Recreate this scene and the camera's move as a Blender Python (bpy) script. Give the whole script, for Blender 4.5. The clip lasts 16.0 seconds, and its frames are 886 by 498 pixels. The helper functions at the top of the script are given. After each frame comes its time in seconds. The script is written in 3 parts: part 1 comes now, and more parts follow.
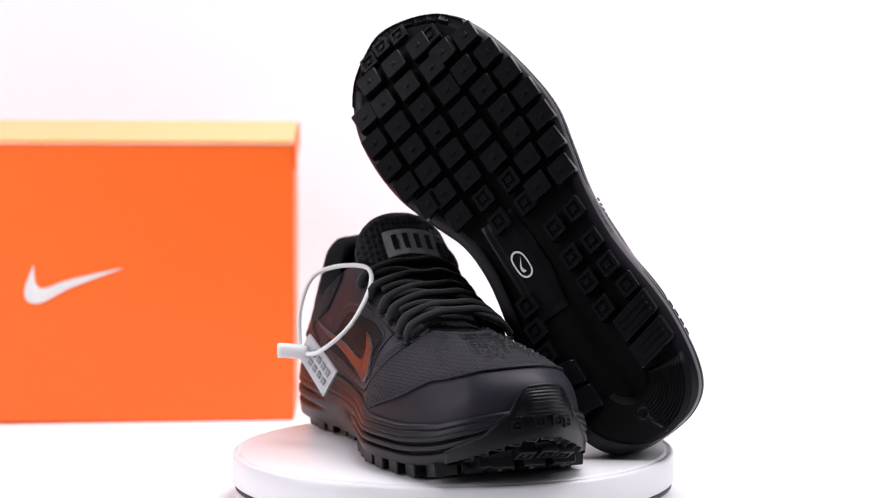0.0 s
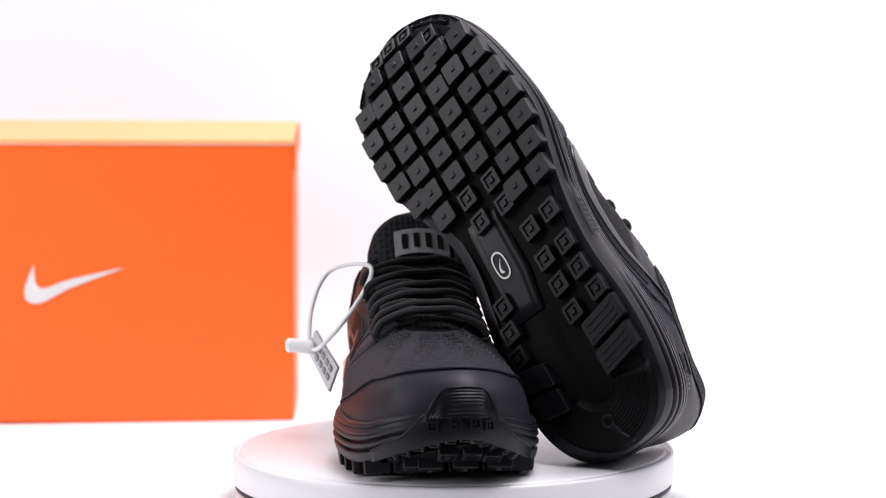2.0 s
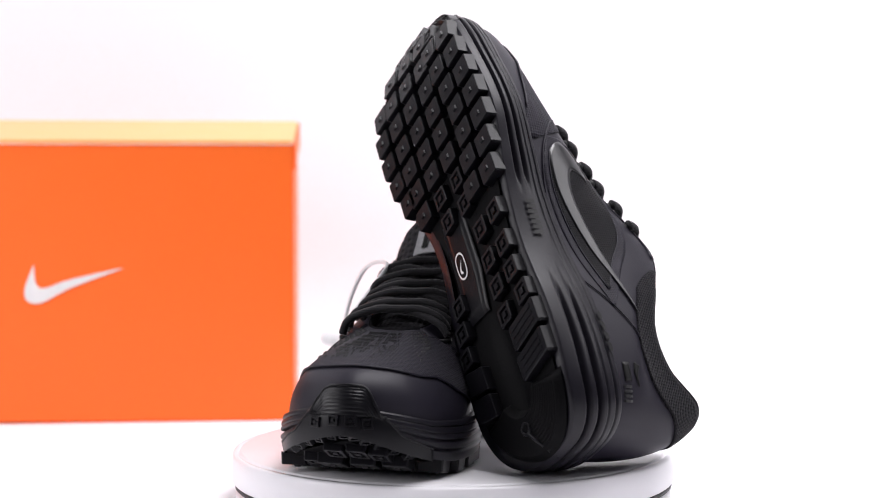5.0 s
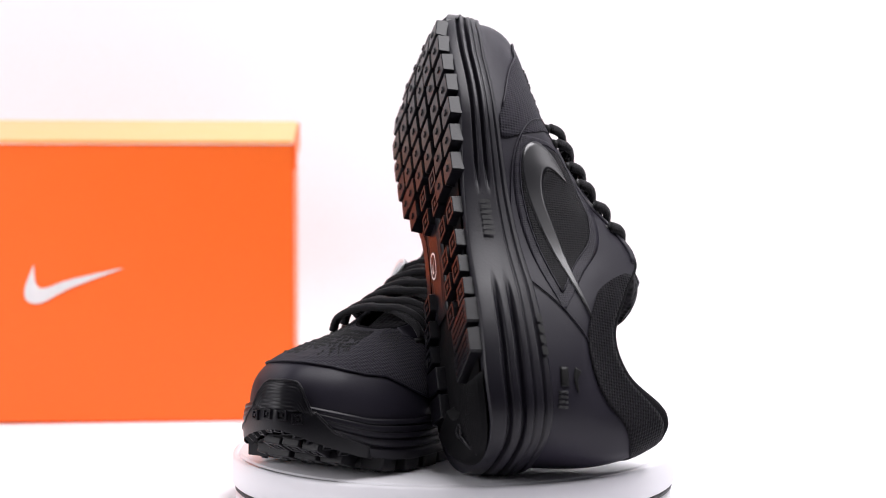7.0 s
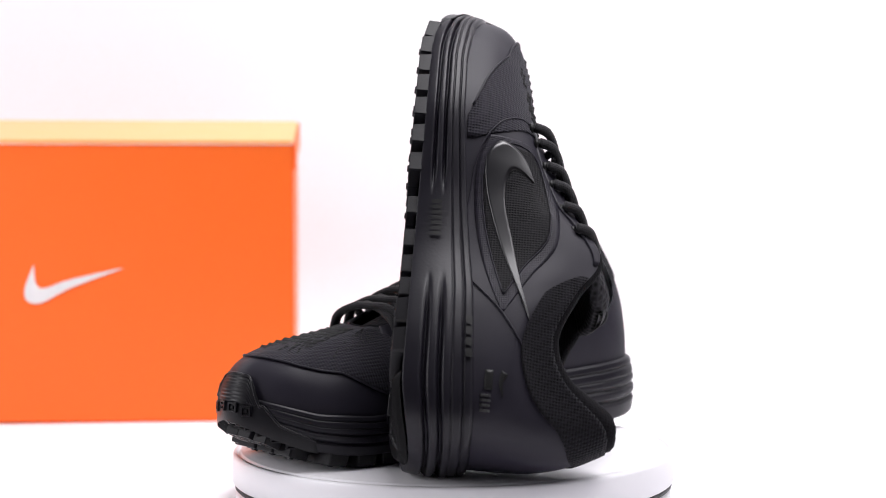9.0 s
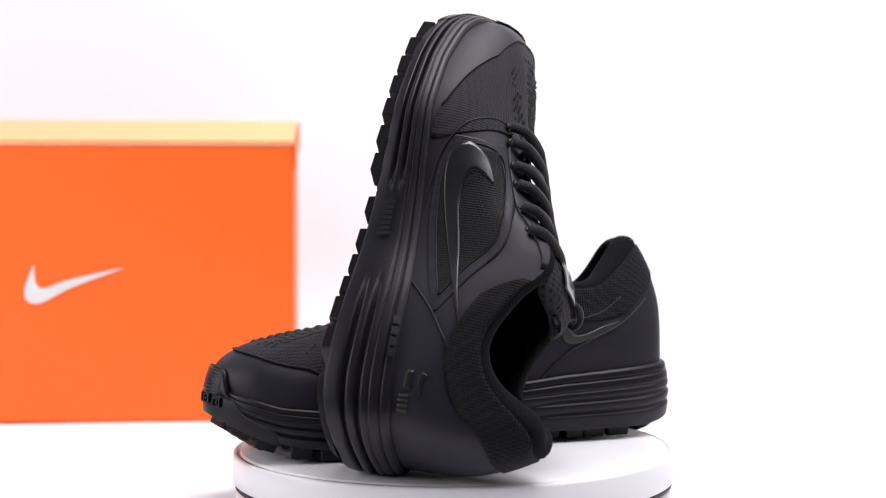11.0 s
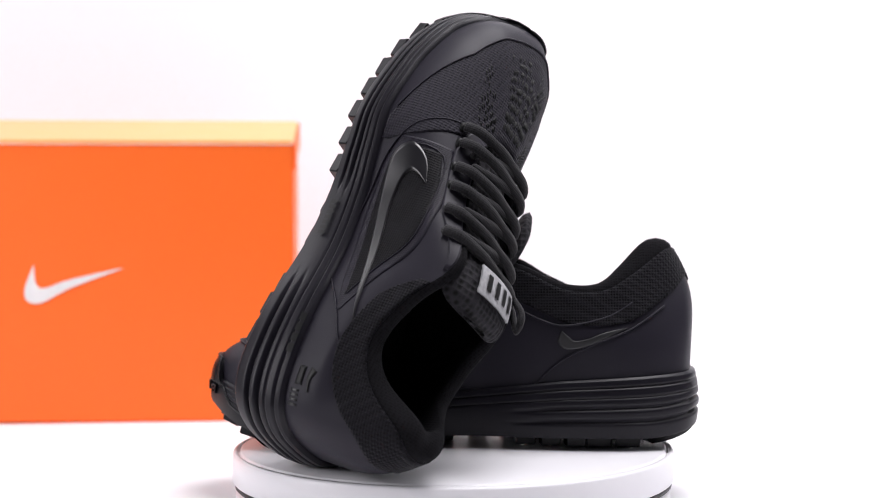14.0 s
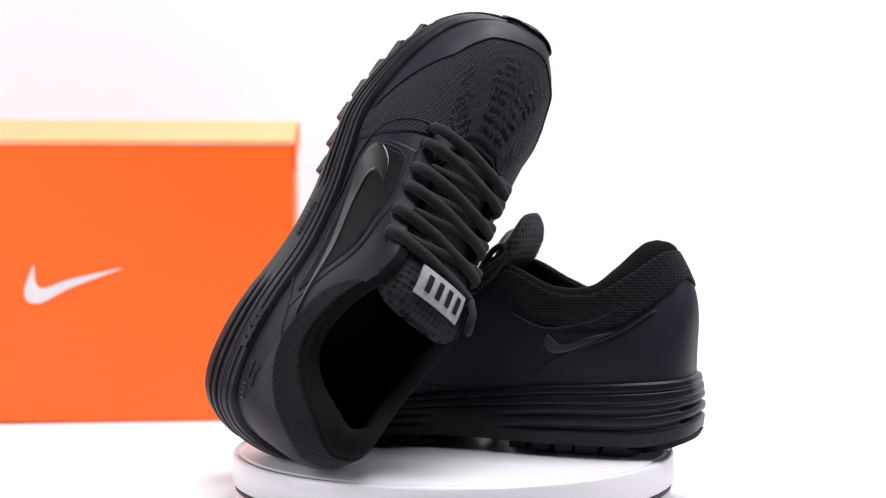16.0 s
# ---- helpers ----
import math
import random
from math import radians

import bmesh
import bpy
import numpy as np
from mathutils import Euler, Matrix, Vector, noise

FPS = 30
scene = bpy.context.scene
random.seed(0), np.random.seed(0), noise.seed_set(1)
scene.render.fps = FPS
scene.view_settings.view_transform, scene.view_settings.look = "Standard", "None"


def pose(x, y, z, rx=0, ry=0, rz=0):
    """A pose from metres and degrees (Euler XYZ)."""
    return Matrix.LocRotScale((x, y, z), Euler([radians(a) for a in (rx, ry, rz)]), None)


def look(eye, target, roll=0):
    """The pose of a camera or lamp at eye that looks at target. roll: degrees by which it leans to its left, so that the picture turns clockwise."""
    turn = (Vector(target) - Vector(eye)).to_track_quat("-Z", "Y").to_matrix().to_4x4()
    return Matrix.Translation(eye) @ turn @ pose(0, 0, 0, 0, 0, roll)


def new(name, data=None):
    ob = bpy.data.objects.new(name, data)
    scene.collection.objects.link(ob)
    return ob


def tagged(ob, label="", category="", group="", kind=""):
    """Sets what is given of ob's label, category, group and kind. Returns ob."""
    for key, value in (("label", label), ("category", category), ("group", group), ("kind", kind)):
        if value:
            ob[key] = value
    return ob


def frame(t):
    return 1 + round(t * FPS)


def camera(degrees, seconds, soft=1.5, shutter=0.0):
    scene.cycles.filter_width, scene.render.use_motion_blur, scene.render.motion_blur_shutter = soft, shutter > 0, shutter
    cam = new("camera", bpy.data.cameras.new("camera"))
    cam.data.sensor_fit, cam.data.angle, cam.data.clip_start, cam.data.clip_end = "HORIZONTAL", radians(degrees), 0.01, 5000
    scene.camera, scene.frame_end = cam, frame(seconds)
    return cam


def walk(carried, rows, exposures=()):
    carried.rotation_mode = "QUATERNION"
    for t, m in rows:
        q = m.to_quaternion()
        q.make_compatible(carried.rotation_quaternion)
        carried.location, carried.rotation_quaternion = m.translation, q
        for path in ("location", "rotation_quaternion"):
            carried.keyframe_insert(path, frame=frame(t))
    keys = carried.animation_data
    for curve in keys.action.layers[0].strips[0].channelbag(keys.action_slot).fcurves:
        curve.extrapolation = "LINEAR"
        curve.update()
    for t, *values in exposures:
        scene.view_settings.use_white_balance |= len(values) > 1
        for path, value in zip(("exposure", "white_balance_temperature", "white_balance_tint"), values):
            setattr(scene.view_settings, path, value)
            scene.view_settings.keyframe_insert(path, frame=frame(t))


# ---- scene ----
# ---- camera ----
EYE = (0.0, -0.8797, 0.1475)
cam = camera(31.96, 16.0, soft=1.0)
AIM = Matrix.Rotation(radians(0.3400), 4, "Z") @ Matrix.Rotation(radians(90 - 2.3367), 4, "X") @ Matrix.Rotation(radians(-0.2700), 4, "Z")
cam.data.dof.use_dof = True
cam.data.dof.focus_distance = 0.82
cam.data.dof.aperture_fstop = 7.0
walk(cam, [(0.0, Matrix.Translation(EYE) @ AIM), (16.0, Matrix.Translation(EYE) @ AIM)])

# ---- light: white product studio, soft boxes above and beside ----
world = bpy.data.worlds.new("studio_world")
scene.world = world
world.use_nodes = True
world.node_tree.nodes["Background"].inputs[0].default_value = (0.95, 0.93, 1.0, 1)
world.node_tree.nodes["Background"].inputs[1].default_value = 0.03


def softbox(name, eye, target, sx, sy, watts, colour=(1, 1, 1)):
    lamp = bpy.data.lights.new(name, "AREA")
    lamp.shape, lamp.size, lamp.size_y, lamp.energy, lamp.color = "RECTANGLE", sx, sy, watts, colour
    ob = new(name, lamp)
    ob.matrix_world = look(eye, target)
    return ob


COOL = (0.985, 0.96, 1.0)
softbox("softbox_overhead", (0.28, -0.04, 1.1), (0.08, 0.08, 0), 0.75, 0.65, 15.8, COOL)
softbox("softbox_side", (0.95, 0.02, 0.85), (0, 0, 0.12), 0.5, 0.6, 3.6, COOL)
softbox("softbox_left", (-1.0, -0.32, 0.45), (-0.25, 0.25, 0.12), 0.55, 0.6, 5.6, COOL)
softbox("softbox_rear_left", (-0.85, 0.36, 0.85), (-0.05, 0.0, 0.12), 0.40, 0.40, 1.6, COOL)
scene.view_settings.exposure = 0.10


# ---- materials ----
def material(name, colour, rough=0.5, metal=0.0, bump=0.0, scale=300.0, vary=0.15, kind="noise", spec=0.5, sheen=0.0, thread=0.6):
    m = bpy.data.materials.new(name)
    m.use_nodes = True
    nt = m.node_tree
    b = nt.nodes["Principled BSDF"]
    b.inputs["Roughness"].default_value, b.inputs["Metallic"].default_value = rough, metal
    b.inputs["Specular IOR Level"].default_value = spec
    b.inputs["Sheen Weight"].default_value = sheen
    co = nt.nodes.new("ShaderNodeTexCoord")
    # broad variation
    n1 = nt.nodes.new("ShaderNodeTexNoise")
    n1.inputs["Scale"].default_value, n1.inputs["Detail"].default_value = 35.0, 4.0
    nt.links.new(co.outputs["Object"], n1.inputs["Vector"])
    n2 = nt.nodes.new("ShaderNodeTexNoise")
    n2.inputs["Scale"].default_value, n2.inputs["Detail"].default_value = scale, 2.0
    nt.links.new(co.outputs["Object"], n2.inputs["Vector"])
    mx = nt.nodes.new("ShaderNodeMix")
    mx.data_type = "RGBA"
    lo = [c * (1 - vary) for c in colour] + [1]
    hi = [min(1, c * (1 + vary)) for c in colour] + [1]
    mx.inputs[6].default_value, mx.inputs[7].default_value = lo, hi
    ad = nt.nodes.new("ShaderNodeMath")
    ad.operation = "ADD"
    h1, h2 = nt.nodes.new("ShaderNodeMath"), nt.nodes.new("ShaderNodeMath")
    for h, n in ((h1, n1), (h2, n2)):
        h.operation = "MULTIPLY"
        h.inputs[1].default_value = 0.5
        nt.links.new(n.outputs["Fac"], h.inputs[0])
    nt.links.new(h1.outputs[0], ad.inputs[0])
    nt.links.new(h2.outputs[0], ad.inputs[1])
    nt.links.new(ad.outputs[0], mx.inputs[0])
    nt.links.new(mx.outputs[2], b.inputs["Base Color"])
    # roughness wear
    rr = nt.nodes.new("ShaderNodeMapRange")
    rr.inputs[3].default_value, rr.inputs[4].default_value = max(0.02, rough - 0.08), min(1, rough + 0.08)
    nt.links.new(n1.outputs["Fac"], rr.inputs[0])
    nt.links.new(rr.outputs[0], b.inputs["Roughness"])
    if bump:
        bp = nt.nodes.new("ShaderNodeBump")
        bp.inputs["Strength"].default_value = 1.0
        bp.inputs["Distance"].default_value = bump
        src = n2.outputs["Fac"]
        if kind == "holes":
            v = nt.nodes.new("ShaderNodeTexVoronoi")
            v.inputs["Scale"].default_value, v.inputs["Randomness"].default_value = scale, 0.15
            nt.links.new(co.outputs["Object"], v.inputs["Vector"])
            src = v.outputs["Distance"]
            # the holes of the cloth are darker than its threads
            dk = nt.nodes.new("ShaderNodeMapRange")
            dk.inputs[1].default_value, dk.inputs[2].default_value = 0.15, 0.55
            dk.inputs[3].default_value, dk.inputs[4].default_value = 1.0 - thread, 1.0 + thread
            nt.links.new(src, dk.inputs[0])
            ml = nt.nodes.new("ShaderNodeVectorMath")
            ml.operation = "SCALE"
            nt.links.new(mx.outputs[2], ml.inputs[0])
            nt.links.new(dk.outputs[0], ml.inputs["Scale"])
            nt.links.new(ml.outputs[0], b.inputs["Base Color"])
        elif kind == "weave":
            w1, w2 = nt.nodes.new("ShaderNodeTexWave"), nt.nodes.new("ShaderNodeTexWave")
            w1.bands_direction, w2.bands_direction = "DIAGONAL", "X"
            s = nt.nodes.new("ShaderNodeMath")
            s.operation = "ADD"
            for i, w in enumerate((w1, w2)):
                w.inputs["Scale"].default_value, w.inputs["Distortion"].default_value = scale, 0.6
                nt.links.new(co.outputs["Object"], w.inputs["Vector"])
                nt.links.new(w.outputs["Fac"], s.inputs[i])
            src = s.outputs[0]
        nt.links.new(src, bp.inputs["Height"])
        nt.links.new(bp.outputs["Normal"], b.inputs["Normal"])
    return m


M_RUBBER = material("black_rubber", (0.0044, 0.0041, 0.0062), 0.36, bump=0.00006, scale=900, spec=0.26)
M_SOLE = material("dark_sole_rubber", (0.0022, 0.0021, 0.0028), 0.6, bump=0.0001, scale=600, spec=0.09)
M_FOAM = material("black_foam", (0.0085, 0.0076, 0.0120), 0.40, bump=0.00005, scale=700, spec=0.26)
M_SYN = material("matte_synthetic", (0.0148, 0.0130, 0.0208), 0.50, bump=0.00006, scale=1800, spec=0.24)
M_KNIT = material("black_knit", (0.0120, 0.0107, 0.0165), 0.75, bump=0.0006, scale=620, kind="holes", spec=0.2, sheen=0.05, thread=0.45)
M_MESH = material("window_mesh", (0.0034, 0.0031, 0.0042), 0.6, bump=0.0004, scale=700, kind="holes", spec=0.12, thread=0.8)
M_FILM = material("perforated_film", (0.0125, 0.0112, 0.0168), 0.45, bump=0.0002, scale=900, kind="holes", spec=0.16)
M_COLLAR = material("collar_textile", (0.0052, 0.0048, 0.0066), 0.9, bump=0.0008, scale=640, kind="holes", spec=0.15, sheen=0.05, thread=0.6)
M_TONGUE = material("tongue_mesh", (0.010, 0.0094, 0.0115), 0.8, bump=0.0012, scale=300, kind="holes", spec=0.25, thread=0.95)
M_LINING = material("lining", (0.0042, 0.0040, 0.0050), 0.95, bump=0.0003, scale=700, kind="holes", spec=0.12)
M_LACE = material("lace", (0.0068, 0.0064, 0.0080), 0.8, bump=0.0003, scale=900, kind="holes", spec=0.25, sheen=0.08)
M_GLOSS = material("glossy_film", (0.0085, 0.0080, 0.0105), 0.30, bump=0.00001, scale=900, spec=0.6)
M_SILVER = material("silver_print", (0.37, 0.37, 0.385), 0.35, bump=0.00015, scale=450, vary=0.8)
M_INK = material("black_print", (0.004, 0.004, 0.0045), 0.5, spec=0.3)
M_GREYPRINT = material("grey_print", (0.022, 0.022, 0.024), 0.4)
M_TAGPRINT = material("tag_print", (0.30, 0.30, 0.31), 0.5)
M_WHITEPRINT = material("white_print", (0.75, 0.75, 0.75), 0.5)
M_PLASTIC = material("white_plastic", (0.82, 0.82, 0.83), 0.35, vary=0.03)
M_CLEAR = material("clear_tag_plastic", (0.6, 0.6, 0.62), 0.3, vary=0.05)
M_PLATTER = material("white_platter", (0.82, 0.81, 0.84), 0.32, vary=0.01)
M_GAP_SHADE = material("gap_shade", (0.03, 0.03, 0.035), 0.6)
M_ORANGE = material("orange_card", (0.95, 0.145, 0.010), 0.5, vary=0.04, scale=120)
# same orange card, made paler to paint in the strong light from above
M_LID_TOPLIT = material("toplit_lid_card", (0.95, 0.46, 0.17), 0.45, vary=0.04, scale=120)
M_PAPER = material("white_paper", (0.88, 0.87, 0.89), 0.85, vary=0.02, scale=150)

M_UNSEEN_FLOOR = material("unseen_floor", (0.10, 0.095, 0.09), 0.7, vary=0.2, scale=40)


# ---- mesh helpers ----
def obj(name, verts, faces, mat, parent=None, label="", smooth=True):
    me = bpy.data.meshes.new(name)
    me.from_pydata([tuple(map(float, v)) for v in verts], [], faces)
    me.materials.append(mat)
    if smooth:
        me.polygons.foreach_set("use_smooth", [True] * len(me.polygons))
    me.update()
    ob = new(name, me)
    ob.parent = parent
    if label:
        tagged(ob, label)
    return ob


def part(name, bm, mat, parent, label="", smooth=True):
    me = bpy.data.meshes.new(name)
    bm.to_mesh(me)
    bm.free()
    me.materials.append(mat)
    if smooth:
        me.polygons.foreach_set("use_smooth", [True] * len(me.polygons))
    ob = new(name, me)
    ob.parent = parent
    if label:
        tagged(ob, label)
    return ob


def grid_faces(nu, nv, wrap=False, flip=False):
    fs = []
    for i in range(nu if wrap else nu - 1):
        for j in range(nv - 1):
            a, b = i * nv + j, ((i + 1) % nu) * nv + j
            fs.append((a, a + 1, b + 1, b) if flip else (a, b, b + 1, a + 1))
    return fs


def tube(points, r, sides=8, flat=1.0, up=None, closed=False):
    """Verts and faces of a tube along points; flat squeezes it along up."""
    P = np.array(points, float)
    n = len(P)
    T = np.gradient(P, axis=0)
    if closed:
        T = np.roll(P, -1, 0) - np.roll(P, 1, 0)
    T /= np.linalg.norm(T, axis=1)[:, None] + 1e-12
    ref = np.array(up if up is not None else (0, 0, 1.0))
    V = []
    for p, t in zip(P, T):
        s = np.cross(t, ref)
        if np.linalg.norm(s) < 1e-3:
            s = np.cross(t, (1, 0, 0.1))
        s /= np.linalg.norm(s)
        k = np.cross(s, t)
        for a in range(sides):
            q = 2 * math.pi * a / sides
            V.append(p + r * math.cos(q) * s + r * flat * math.sin(q) * k)
    F = []
    for i in range(n if closed else n - 1):
        for a in range(sides):
            b = (a + 1) % sides
            j = (i + 1) % n
            F.append((i * sides + a, i * sides + b, j * sides + b, j * sides + a))
    if not closed:
        F.append(tuple(range(sides))[::-1])
        F.append(tuple((n - 1) * sides + a for a in range(sides)))
    return V, F


def catmull(C, u, closed=True):
    """Catmull-Rom through the rows of C at the index positions u."""
    C, u = np.asarray(C, float), np.asarray(u, float)
    n = len(C)
    i = np.floor(u).astype(int)
    f = (u - i)[..., None]
    g = (lambda k: C[k % n]) if closed else (lambda k: C[np.clip(k, 0, n - 1)])
    a, b, c, d = g(i - 1), g(i), g(i + 1), g(i + 2)
    return 0.5 * (2 * b + (c - a) * f + (2 * a - 5 * b + 4 * c - d) * f ** 2 + (3 * b - a - 3 * c + d) * f ** 3)


def smooth_path(C, n):
    return catmull(C, np.linspace(0, len(C) - 1.001, n), closed=False)


# ---- the running shoe: x forward from the heel, +y to the outer side, z up ----
# sole edge, from the toe along the outer side to the heel and back along the inner side
EDGE = np.array([(.2815, -.006), (.2758, .014), (.2638, .031), (.243, .043), (.215, .050), (.185, .0525), (.160, .047), (.135, .0405),
                 (.105, .037), (.07, .0385), (.039, .0365), (.0165, .0300), (.0060, .0180), (.0030, 0), (.0050, -.0200), (.0145, -.0330), (.037, -.0400),
                 (.068, -.0400), (.098, -.0372), (.125, -.0325), (.148, -.033), (.168, -.040), (.192, -.048), (.216, -.050),
                 (.240, -.0465), (.262, -.035), (.2755, -.020)])
EDGE[:, 1] *= np.where(EDGE[:, 1] > 0, np.interp(EDGE[:, 0], [.08, .15], [1, .975]), 1.0)
NE = len(EDGE)
# rim of the throat and collar, same order
RIM = np.array([(.196, -.003, .068), (.196, .002, .0682), (.195, .007, .0685), (.193, .011, .0685)])
RIM = np.vstack([RIM, [(.186, .0165, .070), (.172, .0195, .0745), (.155, .0215, .0805), (.138, .0235, .0875), (.110, .0275, .1015),
                       (.083, .0335, .0885), (.058, .0320, .0785), (.038, .0250, .0850), (.0215, .0138, .1060), (.0152, 0, .1090), (.0215, -.0138, .1085),
                       (.039, -.0245, .0960), (.056, -.0310, .0870), (.078, -.0335, .0880), (.108, -.0290, .1000), (.132, -.0250, .0895),
                       (.150, -.0235, .0825), (.166, -.0225, .0765), (.180, -.0205, .072)]])
RIM = np.vstack([RIM, [(.190, -.015, .0685), (.194, -.012, .0685), (.196, -.009, .0683), (.196, -.006, .068)]])


def spring(x):
    x = np.asarray(x, float)
    return np.where(x > .215, ((np.maximum(x, .215) - .215) / .064) ** 2.6 * .018, 0) + np.where(x < .035, ((.035 - np.minimum(x, .035)) / .035) ** 2 * .0075, 0)


def sole_base(x):
    return .0054 + spring(x)


def midsole_top(x):
    return np.interp(x, [-.002, .03, .08, .13, .18, .22, .25, .27, .287], [.042, .040, .037, .031, .026, .0255, .0285, .0345, .040])


def edge(u, inset=0.0):
    """Point of the sole edge and the outward direction at u."""
    p = catmull(EDGE, u)
    t = catmull(EDGE, np.asarray(u) + .02) - catmull(EDGE, np.asarray(u) - .02)
    t /= np.linalg.norm(t, axis=-1)[..., None]
    n = np.stack([-t[..., 1], t[..., 0]], -1)
    n *= np.where((n * (p - np.array([.13, 0]))).sum(-1) < 0, -1, 1)[..., None]
    return p - inset * n, n


def upper(u, v):
    """Outer skin of the upper: v runs from the midsole (0) to the rim (1)."""
    u, v = np.broadcast_arrays(np.asarray(u, float), np.asarray(v, float))
    kk = np.minimum(np.asarray(u) % NE, NE - np.asarray(u) % NE)
    p, n = edge(u, .0025)
    p = p - n * (.0004 * np.clip((2.6 - kk) / 1.6, 0, 1))[..., None]
    z0 = midsole_top(p[..., 0]) - .003
    A = np.concatenate([p, z0[..., None]], -1)
    D = catmull(RIM, u)
    k = np.minimum(u % NE, NE - u % NE)          # 0 at the toe, 13.5 at the heel
    toe = np.clip((4.2 - k) / 2.2, 0, 1)
    col = np.clip((k - 7.3) / 1.6, 0, 1)
    heel = np.clip((k - 11.3) / 1.5, 0, 1)
    mid = np.clip(1 - toe - col, 0, 1)
    N3 = np.concatenate([n, np.zeros_like(n[..., :1])], -1)
    up = np.array([0, 0, 1.0])
    h1 = .027 * toe + .026 * mid + .034 * col
    B = A + h1[..., None] * up + (.001 * col - .001 * mid + .0015 * toe)[..., None] * N3
    d2 = toe[..., None] * (np.array([.043, 0, -.009]) + N3 * .014) + mid[..., None] * (N3 * .017 + np.array([0, 0, -.010])) + col[..., None] * (N3 * .005 + np.array([0, 0, -.028])) + (heel[..., None] * (N3 * .012))
    Cc = D + d2
    w = v[..., None]
    return A * (1 - w) ** 3 + 3 * B * w * (1 - w) ** 2 + 3 * Cc * w ** 2 * (1 - w) + D * w ** 3


def upper_off(u, v, off):
    e = 1e-3
    p = upper(u, v)
    du = upper(np.asarray(u) + e, v) - upper(np.asarray(u) - e, v)
    dv = upper(u, np.minimum(np.asarray(v) + e, 1)) - upper(u, np.maximum(np.asarray(v) - e, 0))
    n = np.cross(du, dv)
    n /= np.linalg.norm(n, axis=-1)[..., None] + 1e-12
    n *= np.where((n * (p - np.array([.12, 0, .03]))).sum(-1) < 0, -1, 1)[..., None]
    off = np.broadcast_to(np.asarray(off, float), n.shape[:-1])
    return p + n * off[..., None]


GU, GV = np.meshgrid(np.linspace(1.5, 13.4, 240), np.linspace(0, 1, 60), indexing="ij")
GLAT = upper(GU, GV)
GU2, GV2 = NE - GU, GV
GMED = upper(GU2, GV2)


def uv_side(x, z, inner=False):
    """u, v of the skin where a side view shows x, z."""
    G, U, V = (GMED, GU2, GV2) if inner else (GLAT, GU, GV)
    x, z = np.atleast_1d(x), np.atleast_1d(z)
    u, v = np.empty(len(x)), np.empty(len(x))
    for i in range(len(x)):
        d = (G[..., 0] - x[i]) ** 2 + (G[..., 2] - z[i]) ** 2
        k = np.unravel_index(np.argmin(d), d.shape)
        u[i], v[i] = U[k], V[k]
        for _ in range(4):
            e = 1e-3
            p = upper(u[i], v[i])
            pu, pv = (upper(u[i] + e, v[i]) - p) / e, (upper(u[i], v[i] + e) - p) / e
            J = np.array([[pu[0], pv[0]], [pu[2], pv[2]]])
            if abs(np.linalg.det(J)) < 1e-7:
                break
            s = np.linalg.solve(J, [x[i] - p[0], z[i] - p[2]])
            u[i] += np.clip(s[0], -.2, .2)
            v[i] = np.clip(v[i] + np.clip(s[1], -.05, .05), 0, .995)
    return u, v


def strip_side(lo, hi, n=40, m=8, inner=False):
    """u, v grids of a strip between two side-view curves (rows of x, z)."""
    a, b = smooth_path(lo, n), smooth_path(hi, n)
    w = np.linspace(0, 1, m)[None, :, None]
    P = a[:, None] * (1 - w) + b[:, None] * w
    u, v = uv_side(P[..., 0].ravel(), P[..., 1].ravel(), inner)
    return u.reshape(n, m), v.reshape(n, m)


def patch(name, u, v, off, mat, parent, side, label="", inward=.0008):
    """A film or panel laid on the skin, with a turned-down border."""
    P = upper_off(u, v, off)
    nu, nv = P.shape[:2]
    Q = np.empty((nu + 2, nv + 2, 3))
    up_, vp = np.pad(u, 1, mode="edge"), np.pad(v, 1, mode="edge")
    Q = upper_off(up_, vp, off)
    low = upper_off(up_, vp, -inward)
    Q[0], Q[-1], Q[:, 0], Q[:, -1] = low[0], low[-1], low[:, 0], low[:, -1]
    Q = Q.reshape(-1, 3) * np.array([1, side, 1])
    return obj(name, Q, grid_faces(nu + 2, nv + 2, flip=side < 0), mat, parent, label)


LUG_ROWS = [.2552 - .01545 * k for k in range(8)]
LUG_COLS = [.0440, .0268, .0090, -.0085, -.0255, -.0420]


